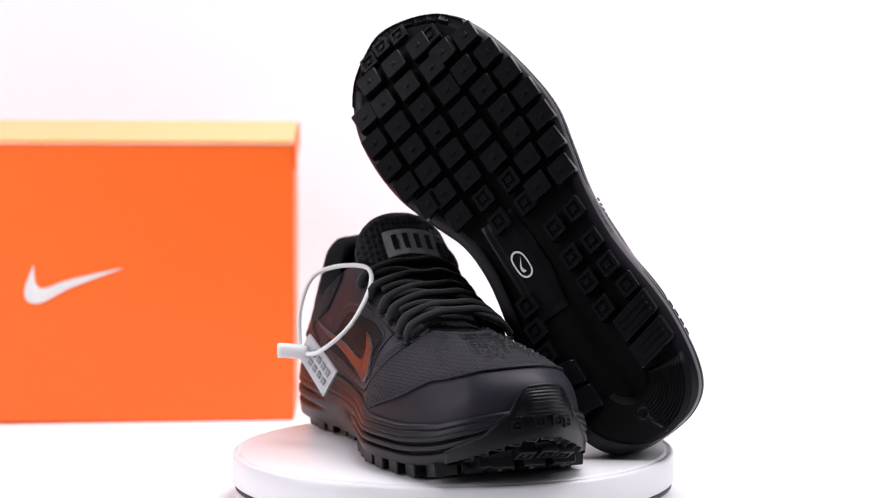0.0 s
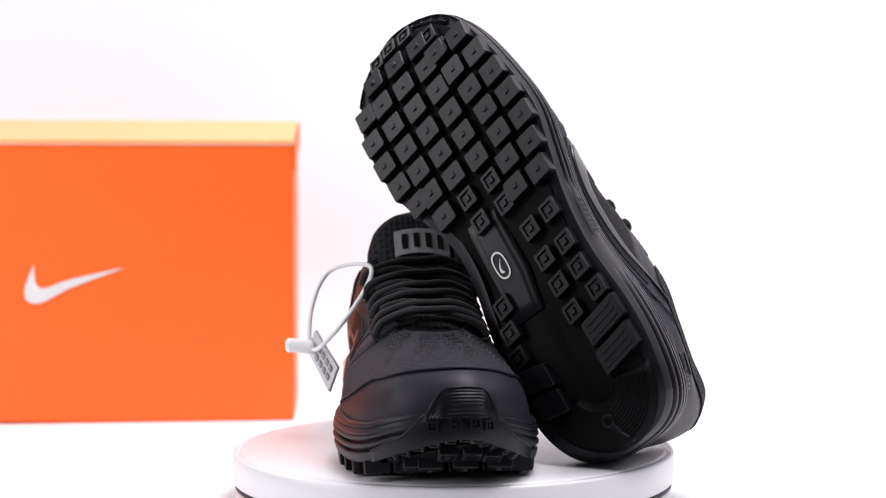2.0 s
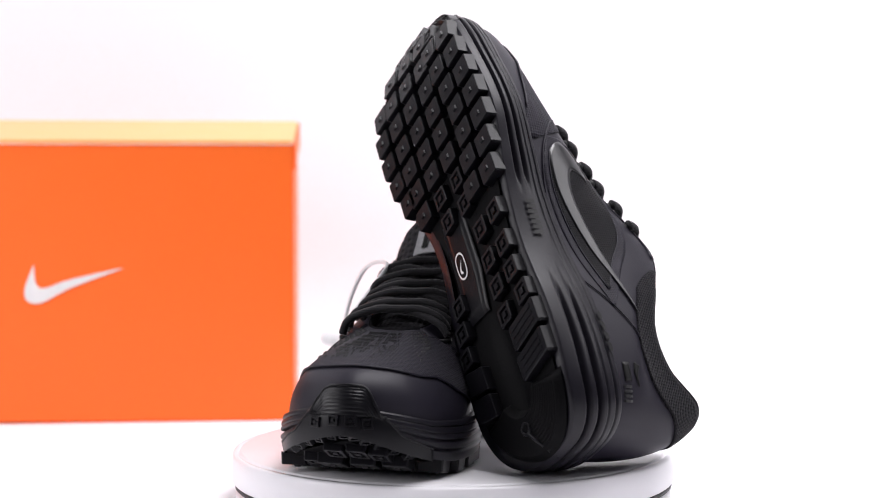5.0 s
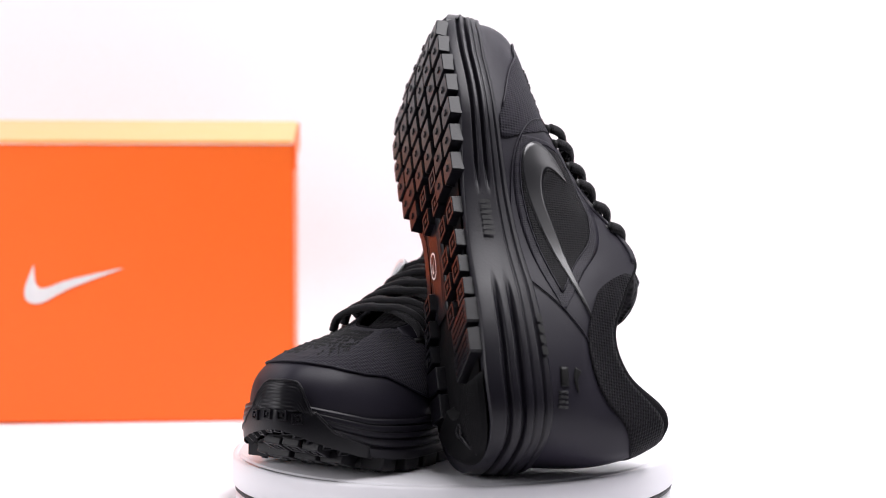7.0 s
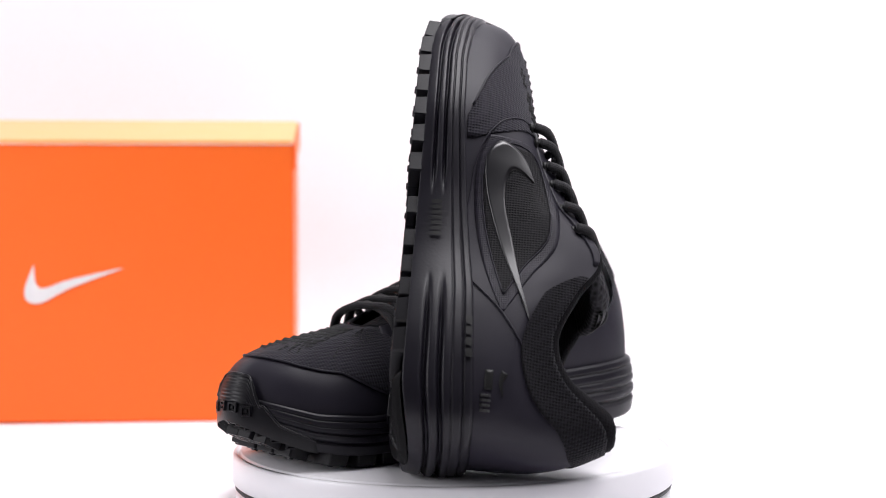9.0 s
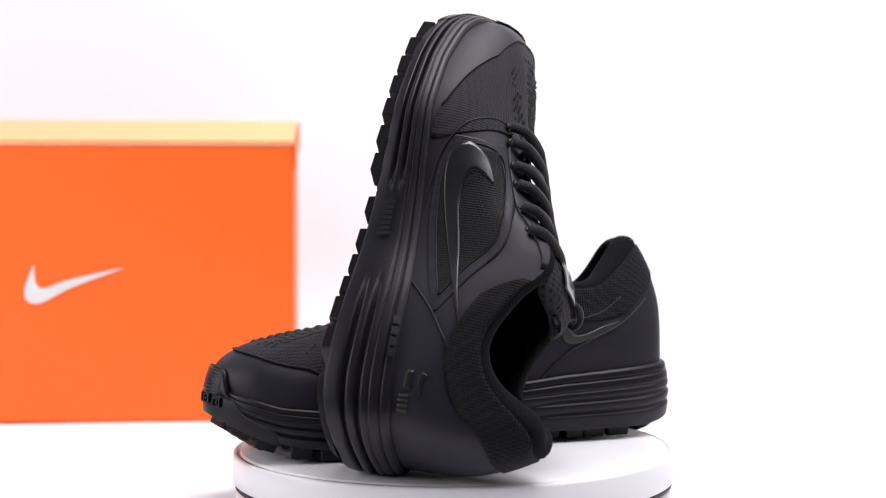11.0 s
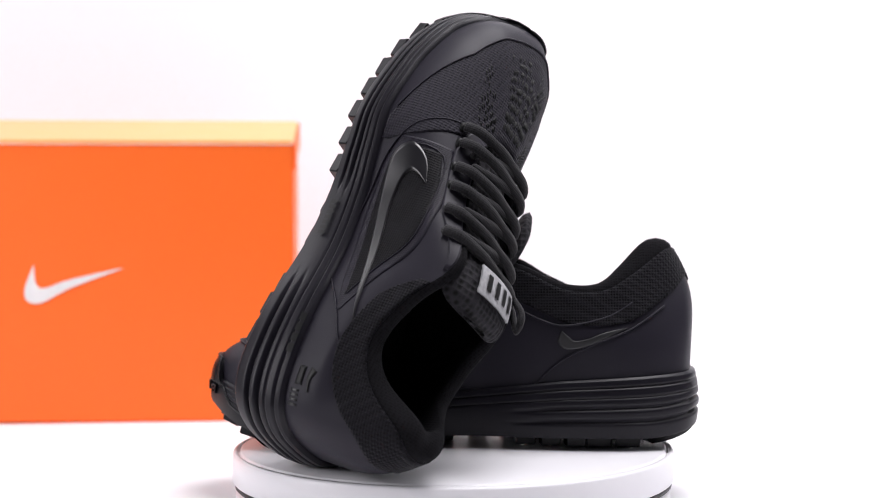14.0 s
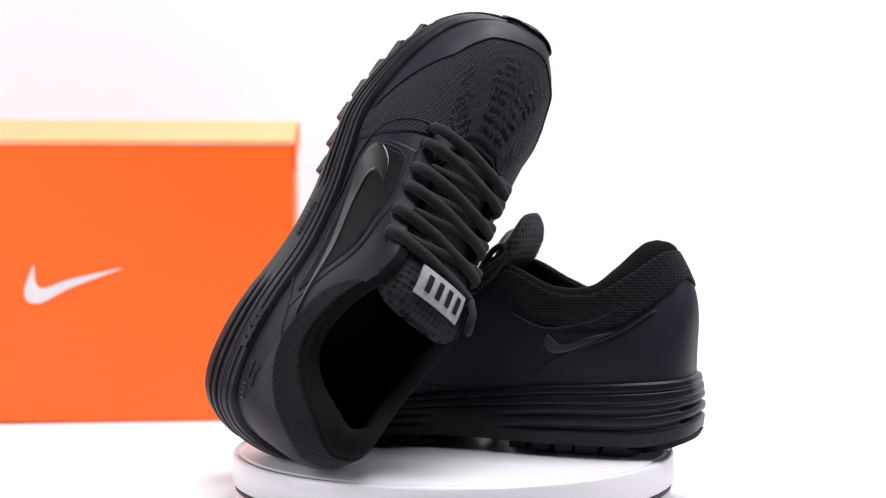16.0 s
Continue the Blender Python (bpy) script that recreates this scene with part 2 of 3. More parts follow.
def lug_mesh(name, sx, sy, h, side, skew=0.0, pin=True, hollow=False):
    """Tapered tread block standing downwards from z = 0."""
    bm = bmesh.new()
    def ring(ax, ay, z):
        c = .10
        pts = [(ax, -ay * (1 - c)), (ax, ay * (1 - c)), (ax * (1 - c), ay), (-ax * (1 - c), ay), (-ax, ay * (1 - c)), (-ax, -ay * (1 - c)), (-ax * (1 - c), -ay), (ax * (1 - c), -ay)]
        return [bm.verts.new((p[0] + skew * p[1], side * p[1], z)) for p in pts]
    rs = [ring(sx / 2, sy / 2, .0015), ring(sx / 2 * .93, sy / 2 * .93, -h + .0004), ring(sx / 2 * .89, sy / 2 * .89, -h)]
    if hollow:
        rs += [ring(sx / 2 * .62, sy / 2 * .62, -h), ring(sx / 2 * .56, sy / 2 * .56, -h + .0012), ring(sx / 2 * .30, sy / 2 * .30, -h + .0012), ring(sx / 2 * .26, sy / 2 * .26, -h)]
    elif pin:
        rs += [ring(sx * .11, sy * .11, -h), ring(sx * .08, sy * .08, -h - .0009)]
    for a, b in zip(rs, rs[1:]):
        for i in range(8):
            bm.faces.new((a[i], a[(i + 1) % 8], b[(i + 1) % 8], b[i]))
    bm.faces.new(rs[-1])
    bmesh.ops.recalc_face_normals(bm, faces=bm.faces[:])
    me = bpy.data.meshes.new(name)
    bm.to_mesh(me)
    bm.free()
    me.materials.append(M_RUBBER)
    return me


def running_shoe(side, label, tip):
    """side 1: a left shoe (outer side +y); -1: a right shoe."""
    shoe = new("running_shoe")
    tagged(shoe, label, "shoe", "pair of running shoes")
    Sg = np.array([1, side, 1])
    NU = 216
    U = np.linspace(0, NE, NU, endpoint=False)
    # midsole wall with grooves, closed above and below
    lev = np.linspace(0, 1, 64)
    p, n = edge(U)
    k = np.minimum(U, NE - U)
    heelw = np.clip((k - 8.6) / .8, 0, 1)
    forew = np.clip((7.0 - k) / .6, 0, 1)
    rings = []
    for j, w in enumerate(lev):
        bulge = .0020 * math.sin(math.pi * w) ** .8
        g = np.zeros(NU)
        for c, wd, amp in ((.29, .036, .0036), (.51, .036, .0036)):
            g += amp * math.exp(-((w - c) / wd) ** 2) * np.maximum(heelw, forew) * np.where(U > 14.5, .45, 1)
        g += .0011 * math.exp(-((w - .68) / .014) ** 2) + .0016 * math.exp(-((w - .85) / .016) ** 2)
        flare = .0012 * heelw * (1 - w)
        toew = np.clip((2.6 - k) / 1.6, 0, 1)
        d = bulge * (1 - .75 * toew) - g * (1 - .7 * toew) + flare - .0015 * toew * w - .0012 * (w > .97)
        zb, zt = sole_base(p[:, 0]), midsole_top(p[:, 0])
        rings.append(np.concatenate([p + n * d[:, None], (zb + (zt - zb) * w)[:, None]], 1))
    inner = np.concatenate([edge(U, .008)[0], (midsole_top(p[:, 0]) - .001)[:, None]], 1)
    low = np.concatenate([edge(U, .006)[0], (sole_base(p[:, 0]))[:, None]], 1)
    G = np.stack([low] + rings + [inner], 1)
    V = (G.reshape(-1, 3)) * Sg
    F = grid_faces(NU, G.shape[1], True, flip=side > 0)
    mid = obj("midsole", V, F, M_FOAM, shoe, "black sculpted foam midsole with horizontal grooves")
    # outsole sheet: bands across the foot
    xs = np.linspace(-.001, .281, 90)
    Uf = np.linspace(0, NE, 2000)
    pe = edge(Uf, .0055)[0]
    halfo, halfi = Uf < 13, Uf >= 13
    lat = np.interp(xs, pe[halfo][::-1, 0], pe[halfo][::-1, 1])
    med = np.interp(xs, pe[halfi][:, 0], pe[halfi][:, 1])
    ws = np.linspace(0, 1, 21)
    Y = med[:, None] * (1 - ws) + lat[:, None] * ws
    arch = .004 * np.exp(-((xs[:, None] - .115) / .03) ** 2) * np.clip(.5 - Y / .04, 0, 1) + .0025 * np.exp(-((Y - .0) / .006) ** 2) * np.clip((.10 - xs[:, None]) / .03, 0, 1)
    Z = sole_base(xs)[:, None] - .0012 + arch
    V = np.stack([np.broadcast_to(xs[:, None], Y.shape), Y, Z], -1).reshape(-1, 3) * Sg
    out = obj("outsole", V, grid_faces(len(xs), 21, flip=side > 0), M_SOLE, shoe, "black rubber outsole with waffle lugs")
    # lugs
    big = lug_mesh("tread_lug", .0124, .0140, .0050, side, .14)
    toe_lug = lug_mesh("toe_tread_lug", .0105, .0105, .0034, side, .15, hollow=True)
    small = lug_mesh("small_tread_lug", .0112, .0112, .0043, side, .15, hollow=True)
    def put(me, x, y, dz=0.0, name="tread_lug", tilt=True, rz=0.0):
        ob = new(name, me)
        ob.parent = out
        s = (float(sole_base(x + .003)) - float(sole_base(x - .003))) / .006
        ob.matrix_basis = Matrix.Translation((x, side * y, float(sole_base(x)) - .0012 + dz)) @ Matrix.Rotation(-math.atan(s), 4, "Y") @ Matrix.Rotation(rz * side, 4, "Z")
        return ob
    def halves(x):
        return float(np.interp(x, xs, med)), float(np.interp(x, xs, lat))
    for r, x in enumerate(LUG_ROWS):
        for c, y in enumerate(LUG_COLS):
            xx = x - (.0120 if c < 2 else .0)
            m_, l_ = halves(xx)
            yy = (l_ - .0018 if c == 0 else l_ - .0178) if c < 2 else (m_ + .0022 if c == 5 else y)
            if yy > l_ + .004 or abs(yy - y) > (.02 if c < 2 else .0085) or (r == 0 and c > 4) or (c == 4 and yy < m_ + .004) or (c < 2 and r > 6):
                continue
            if c >= 2 and r >= 6 and y > -.02:
                put(small, xx, yy)
            else:
                put(big, xx, yy)
    for x, y in ((.2569, .0300), (.2564, .0175), (.2440, .0210), (.2440, .0360), (.2700, .0140), (.2700, .0020), (.2700, -.0100), (.2670, -.0205)):
        if y < halves(x)[1] - .001:
            put(toe_lug if x > .26 else small, x, y)
    for x, y in ((.1285, .0290), (.1265, .0145), (.1090, .0275), (.1080, .0130), (.0935, .0270), (.0920, .0125), (.0785, .0295), (.0755, .0115), (.1000, -.0220), (.0860, -.0260), (.0720, -.0290)):
        put(small, x, y)
    ridge_slat = lug_mesh("heel_bar_rib", .0020, .0205, .0014, side, .22, pin=False)
    ridge = lug_mesh("heel_bar", .0145, .026, .0050, side, .22, pin=False)
    for x, y in ((.0625, .0235), (.0460, .0225)):
        put(ridge, x, y, name="heel_bar")
        for k_ in (-1, 0, 1):
            put(ridge_slat, x + .0036 * k_, y, -.0041, name="heel_bar_rib")
    stub = lug_mesh("heel_block", .0145, .017, .0048, side, -.2, pin=False)
    for x, y in ((.0570, -.0255), (.0410, -.0255)):
        put(stub, x, y, name="heel_block")
    # heel crash pad: raised rounded rubber with fine ribs
    A = np.linspace(-1.45, 1.45, 40)
    V, rr = [], np.linspace(0, 1, 90)
    for a in A:
        for w in rr:
            r0, r1 = .010, .0365
            r = r0 + (r1 - r0) * w
            x, y = .0375 - r * math.cos(a) * 1.0, r * math.sin(a) * .92
            drop = .0046 * min(1, w * 6, (1 - w) * 8 + .25) * min(1, (1.45 - abs(a)) * 8)
            rib = .00035 * math.sin(w * 95) * (a > .1)
            V.append((x, y * side, float(sole_base(x)) - drop - rib * (drop > .004)))
    obj("heel_pad", V, grid_faces(40, 90, flip=side < 0), M_SOLE, out, "ribbed rubber heel pad")
    xs_, ws_ = np.linspace(.088, .150, 26), np.linspace(0, 1, 16)
    V = []
    for x in xs_:
        y0, y1 = -.0215 + .05 * (x - .12), .0015 - .10 * max(0, .112 - x) * 2
        for w in ws_:
            e_ = min(w, 1 - w) * (y1 - y0)
            f_ = min(e_, (x - .088), (.150 - x))
            up_ = .0014 * min(1, f_ / .0015) - (.0007 if .0022 < f_ < .0036 else 0)
            V.append((x, (y0 + (y1 - y0) * w) * side, float(sole_base(x)) - .0006 - up_))
    obj("arch_panel", V, grid_faces(26, 16, flip=side > 0), M_RUBBER, out, "raised panel under the arch")
    V, F = tube([(.0175 + .0030 * math.cos(q), (-.003 + .0030 * math.sin(q)) * side, .0026) for q in np.linspace(0, 2 * math.pi, 21)[:20]], .0008, 6, closed=True)
    obj("heel_boss", V, F, M_RUBBER, out, "small round boss in the heel")
    V, F = tube([(.0150, -.0025 * side, .0026), (.0090, 0, .0050), (.0030, .002 * side, .0092)], .0013, 6)
    obj("heel_channel", V, F, M_RUBBER, out, "ridge running back from the boss")
    # oval badge on the arch of the sole
    ovals = []
    for rad, z in ((1.0, 0), (.86, 0)):
        for a in range(40):
            q = 2 * math.pi * a / 40
            ovals.append((.1205 + .0082 * rad * math.cos(q) * (abs(math.cos(q)) ** -.35 if abs(math.cos(q)) > .2 else 1), side * (-.0118 + .0043 * (rad - (.06 if rad < 1 else 0)) * math.sin(q)), .0022))
    V = [(x, y, float(sole_base(.12)) - .0012 - .0014 - .0002) for x, y, z in ovals]
    obj("oval_badge", V, [(a, (a + 1) % 40, 40 + (a + 1) % 40, 40 + a) for a in range(40)], M_WHITEPRINT, out, "thin white oval outline on the arch")
    zb_ = float(sole_base(.12)) - .0012 - .0016
    lo = smooth_path([(.1245, -.0100), (.1195, -.0135), (.1165, -.0135), (.1160, -.0115)], 16)
    hi = smooth_path([(.1245, -.0100), (.1200, -.0122), (.1178, -.0122), (.1160, -.0113)], 16)
    V = [(q_[0], q_[1] * side, zb_) for pr in zip(lo, hi) for q_ in pr]
    obj("badge_tick", V, grid_faces(16, 2, flip=side > 0), M_WHITEPRINT, out)
    # upper skin
    W = np.linspace(0, 1, 30)
    P = upper(U[:, None], W[None, :])
    up_ob = obj("upper", P.reshape(-1, 3) * Sg, grid_faces(NU, 30, True, flip=side > 0), M_SYN, shoe, "smooth matt black synthetic upper")
    # lining: rolled rim and inner wall
    R = P[:, -1]
    kk = np.minimum(U, NE - U)
    thick = np.interp(kk, [0, 6, 8, 10, 13.5], [.002, .0025, .006, .009, .0165])
    Rn = np.roll(R, -1, 0) - np.roll(R, 1, 0)
    cen = np.stack([np.interp(R[:, 0], [0, .06, .196, .2], [.05, .07, .17, .17]), R[:, 1] * 0 - .002, R[:, 2]], 1)
    inn = cen - R
    inn[:, 2] = 0
    inn /= np.linalg.norm(inn, axis=1)[:, None]
    rows = [R]
    for q in np.linspace(0, math.pi, 7)[1:]:
        rows.append(R + inn * (thick * .5 * (1 - math.cos(q)))[:, None] + np.array([0, 0, 1]) * (thick * .35 * math.sin(q))[:, None])
    base = np.concatenate([edge(U, .009)[0], (midsole_top(p[:, 0]) - .004)[:, None]], 1)
    top = rows[-1]
    for w in np.linspace(0, 1, 10)[1:]:
        c = upper(U, np.full(NU, 1 - w))
        ins = c + inn * (thick * (1 - w) + .004 * w)[:, None]
        ins[:, 2] -= .001
        rows.append(ins)
    G = np.stack(rows, 1)
    obj("lining", G.reshape(-1, 3) * Sg, grid_faces(NU, G.shape[1], True, flip=side > 0), M_LINING, shoe, "padded black textile lining and collar rim")
    # insole
    ins = np.concatenate([edge(U, .007)[0], (midsole_top(p[:, 0]) + .001)[:, None]], 1)
    c0 = np.array([[.13, 0, .034]])
    V = np.vstack([ins, ins * np.array([.6, .5, 1]) + np.array([.052, 0, 0]), c0]) * Sg
    F = [(a, (a + 1) % NU, NU + (a + 1) % NU, NU + a) for a in range(NU)] + [(NU + a, NU + (a + 1) % NU, 2 * NU) for a in range(NU)]
    obj("insole", V, F, M_LINING, shoe, "black insole")
    # vamp knit panel
    uu = np.linspace(-5.7, 5.7, 90)
    low_v = np.interp(np.abs(uu), [0, 1.5, 3.0, 4.2, 5.2, 5.7], [.43, .43, .38, .19, .06, .05])
    hi_v = np.interp(np.abs(uu), [0, 3.5, 4.4, 5.2, 5.7], [.985, .985, .78, .40, .10])
    ww = np.linspace(0, 1, 24)
    v = low_v[:, None] * (1 - ww) + hi_v[:, None] * ww
    patch("knit_vamp", np.broadcast_to(uu[:, None], v.shape) % NE, v, .0006, M_KNIT, shoe, side, "black knitted vamp with raised dashes")
    Q = upper_off(uu[6:-6] % NE, low_v[6:-6], .0009)
    V, F = tube(Q, .0006, 6)
    obj("toe_overlay_edge", np.array(V) * Sg, F if side > 0 else [f[::-1] for f in F], M_SYN, shoe, "raised edge of the smooth toe overlay")
    spots = []
    rng = random.Random(5)
    for ring in range(9):
        vv = .93 - .045 * ring
        for a in np.arange(-3.8, 3.8, .115):
            if rng.random() < .30 + .09 * max(0, ring - 4) or abs(a) > 3.9 - .10 * ring or 1.75 < abs(a) < 2.55:
                continue
            a0, v0 = a + rng.uniform(-.02, .02), vv + rng.uniform(-.006, .006)
            if v0 < float(np.interp(abs(a0), np.abs(np.linspace(0, 5.7, 60)), np.interp(np.linspace(0, 5.7, 60), [0, 1.5, 3.0, 4.2], [.46, .46, .42, .24]))):
                continue
            spots.append((a0, v0))
    sp = np.array(spots)
    q = np.linspace(0, 2 * math.pi, 7)[:6]
    ring_ = upper_off((sp[:, :1] + .024 * np.sin(q)) % NE, sp[:, 1:] + .021 * np.cos(q), .0006)
    tops = upper_off(sp[:, 0] % NE, sp[:, 1], .0017)[:, None]
    V = np.concatenate([ring_, tops], 1).reshape(-1, 3)
    F = [(7 * b0 + i, 7 * b0 + (i + 1) % 6, 7 * b0 + 6) for b0 in range(len(sp)) for i in range(6)]
    tagged(obj("knit_texture", np.array(V) * Sg, F, M_INK, shoe, "raised dashes in the knit"), kind="stuff")
    # outer window mesh, swoosh-like tick film
    u, v = strip_side([(.068, .0515), (.094, .0420), (.124, .0355), (.152, .0345), (.171, .0400)], [(.0685, .0530), (.090, .0655), (.113, .0790), (.147, .0765), (.173, .0660)], 44, 20)
    patch("window_film", u, v, .0004, M_FILM, up_ob, side, "finely perforated film round the mesh window", .0004)
    u, v = strip_side([(.078, .0520), (.100, .0455), (.125, .0400), (.150, .0380), (.1655, .0430)], [(.0785, .0532), (.096, .0620), (.116, .0742), (.145, .0718), (.1675, .0635)], 40, 20)
    patch("mesh_window", u, v, .0009, M_MESH, up_ob, side, "dark open mesh window")
    u, v = strip_side([(.0646, .0655), (.085, .058), (.11, .049), (.140, .0405), (.160, .0395), (.1685, .048), (.162, .0585), (.1480, .0650)],
                      [(.0646, .0657), (.085, .0605), (.11, .0555), (.132, .0505), (.146, .0505), (.1525, .0535), (.152, .0585), (.1478, .0648)], 60, 8)
    patch("side_tick", u, v, .0014, M_GLOSS, up_ob, side, "glossy grey curved tick emblem")
    # eyestay band beside the throat
    for inner in (False, True):
        k0 = np.linspace(3.9, 8.2, 44)
        uu = NE - k0 if inner else k0
        lo = np.interp(k0, [3.9, 4.3, 5, 7.0, 8.2], [.86, .80, .76, .78, .955])
        v = lo[:, None] * (1 - np.linspace(0, 1, 10)) + .992 * np.linspace(0, 1, 10)
        patch("eyestay", np.broadcast_to(uu[:, None], v.shape), v, .0010, M_SYN, up_ob, side, "smooth eyestay band")
    # collar textile
    uu = np.linspace(8.55, NE - 8.55, 90)
    kq = np.minimum(uu, NE - uu)
    lo = np.interp(kq, [8.55, 9.0, 10, 11.5, 12.6, 13.5], [.93, .74, .66, .62, .72, .80])
    v = lo[:, None] * (1 - np.linspace(0, 1, 12)) + .998 * np.linspace(0, 1, 12)
    patch("collar_textile", np.broadcast_to(uu[:, None], v.shape), v, .0010, M_COLLAR, up_ob, side, "textured black collar textile")
    # toe bumper, climbing over the toe from the outsole
    uu = np.linspace(-2.6, 2.6, 61)
    hh = np.interp(np.abs(uu + .1), [0, .55, .72, 1.35, 1.65, 2.6], [1, .99, .93, .38, .14, 0])
    ww = np.linspace(0, 1, 110)
    V = []
    pe, ne = edge(uu)
    zb, zt = sole_base(pe[:, 0]), midsole_top(pe[:, 0])
    for i, a in enumerate(uu):
        for w in ww:
            q = w * (.30 + 1.25 * hh[i]) * .999
            lip = -.0022 if (w > .985 or i in (0, 60)) else 0
            rib = lip + (.00020 * math.sin(q * 105) if q > .80 else 0)
            if q < 1:
                d = .0006 * math.sin(math.pi * q) ** .8 + .0008 + rib - .0015 * q * min(1, max(0, (2.6 - abs(a)) / 1.6))
                pt = np.array([*(pe[i] + ne[i] * d), zb[i] + (zt[i] - zb[i]) * q - .001])
            else:
                vv = (q - 1) * .42
                pt = upper_off(np.array(a % NE), np.array(vv), .0011 + rib)
                pt = pt + np.array([*(ne[i] * .0026 * max(0, 1 - vv * 3.5)), 0])
            V.append(pt)
    V = np.array(V) * Sg
    bump = obj("toe_bumper", V, grid_faces(61, 110, flip=side < 0), M_RUBBER, shoe, "ribbed black rubber toe bumper")
    rim = V.reshape(61, 110, 3)[1:-1, 107]
    T, F = tube(rim, .0007, 6)
    obj("bumper_edge", T, F if side > 0 else [f[::-1] for f in F], M_RUBBER, bump, "raised edge of the toe bumper")
    sq = lug_mesh("toe_square", .0062, .0056, .0022, side, 0, hollow=True)
    for a in (-.78, -.26, .26, .78):
        q_, n_ = edge(np.array(a))
        z_ = sole_base(q_[0]) + (midsole_top(q_[0]) - sole_base(q_[0])) * .52
        t_ = Vector((n_[0], n_[1] * side, 0.08)).normalized()
        ob = new("toe_square", sq)
        ob.parent = bump
        ob.matrix_basis = Matrix.Translation((q_[0] - n_[0] * .0004, (q_[1] - n_[1] * .0004) * side, float(z_))) @ (-t_).to_track_quat("Z", "Y").to_matrix().to_4x4()
    for a in np.arange(-2.0, 2.01, .40):
        q_, n_ = edge(np.array(a))
        t_ = Vector((n_[0], n_[1] * side, -.9)).normalized()
        ob = new("toe_tooth", toe_lug)
        ob.parent = out
        ob.matrix_basis = Matrix.Translation((q_[0] - n_[0] * .0026, (q_[1] - n_[1] * .0026) * side, float(sole_base(q_[0])) + .0002)) @ (-t_).to_track_quat("Z", "Y").to_matrix().to_4x4() @ Matrix.Scale(.58, 4)
    # tongue
    ta = np.linspace(0, 1, 40)
    cx = smooth_path([(.200, .062), (.180, .0665), (.160, .074), (.140, .0825), (.120, .0980), tip[0], tip[1]], 40)
    wd = np.interp(ta, [0, .5, .75, .86, .93, .97, 1], [.016, .026, .0310, .0300, .0265, .0205, .010])
    V = []
    for i in range(40):
        for j in range(18):
            q = 2 * math.pi * j / 18
            y = wd[i] * np.sign(math.cos(q)) * abs(math.cos(q)) ** .6
            thk = (.0034 + .0026 * ta[i]) * min(1, (1 - ta[i]) * 12 + .25)
            nx, nz = .45, .9
            sag = -.10 * y * y / .01
            V.append((cx[i, 0] + nx * thk * math.sin(q), y - .002, cx[i, 1] + nz * thk * math.sin(q) + sag))
    F = []
    for i in range(39):
        for j in range(18):
            a, b = i * 18 + j, i * 18 + (j + 1) % 18
            F.append((a, b, b + 18, a + 18) if side < 0 else (a, a + 18, b + 18, b))
    F.append(tuple(range(39 * 18, 40 * 18)))
    ton = obj("tongue", np.array(V) * Sg, F, M_TONGUE, shoe, "padded tongue of open black mesh")
    # silver label on the tongue with dark bars for its writing
    def tongue_at(s, y, off):
        c = smooth_path([(.200, .062), (.180, .0665), (.160, .074), (.140, .0825), (.120, .0980), tip[0], tip[1]], 101)
        i = min(99, int(s * 100))
        d = c[i + 1] - c[i - 1]
        nx, nz = d[1] / math.hypot(*d), -d[0] / math.hypot(*d)
        return (c[i, 0] + nx * (.0060 + off), (y - .002) * side, c[i, 1] + nz * (.0060 + off) - .10 * y * y / .01 + .0004)
    def tongue_rect(name, s0, s1, y0, y1, off, mat, parent, label=""):
        V = [tongue_at(s, y, off) for s in np.linspace(s0, s1, 6) for y in np.linspace(y0, y1, 8)]
        V += [tongue_at(s, y, off - .0008) for s in np.linspace(s0, s1, 6) for y in np.linspace(y0, y1, 8)]
        F = grid_faces(6, 8, flip=side < 0) + [tuple(48 + i for i in f[::-1]) for f in grid_faces(6, 8, flip=side < 0)]
        return obj(name, V, F, mat, parent, label)
    lab = tongue_rect("tongue_label", .715, .875, -.0170, .0150, .0012, M_SILVER, ton, "worn silver label with dark bars")
    for y in (-.0120, -.0050, .0020, .0090):
        tongue_rect("label_bar", .745, .845, y - .0017, y + .0017, .0017, M_INK, lab)
    # laces: crossing rows and the bow
    rows = [.1890, .1790, .1640, .1525, .1375, .1245]
    lz = lambda x: float(np.interp(x, [.115, .135, .155, .175, .190], [.101, .0905, .083, .0765, .072]))
    for i, x in enumerate(rows):
        for s in ((1, -1) if i < 5 else (1,)):
            yo = .0275 + .002 * (i > 3)
            if s > 0:
                x2 = x - .0045
                C = [(x + .0005, yo + .003, lz(x) - .0075), (x, yo - .001, lz(x) + .0005), (x - .001, .012, lz(x) + .0060), (x - .0025, -.002, lz(x) + .0066),
                     (x2 + .0008, -.014, lz(x2) + .0050), (x2, -yo + .003, lz(x2) + .0002), (x2 - .001, -yo - .001, lz(x2) - .006)]
            else:
                x2 = x - .0115
                C = [(x + .0005, -yo - .003, lz(x) - .0075), (x, -yo + .002, lz(x) - .0010), (x - .003, -.012, lz(x - .003) + .0034), (x - .006, .002, lz(x - .006) + .0044),
                     (x2 + .002, .014, lz(x2) + .0032), (x2, yo - .003, lz(x2) - .0005), (x2 - .001, yo - .006, lz(x2) - .004)]
            V, F = tube(smooth_path(C, 26), .0032 if s > 0 else .0028, 8, .70)
            obj("lace", np.array(V) * Sg, F if side > 0 else [f[::-1] for f in F], M_LACE, shoe)
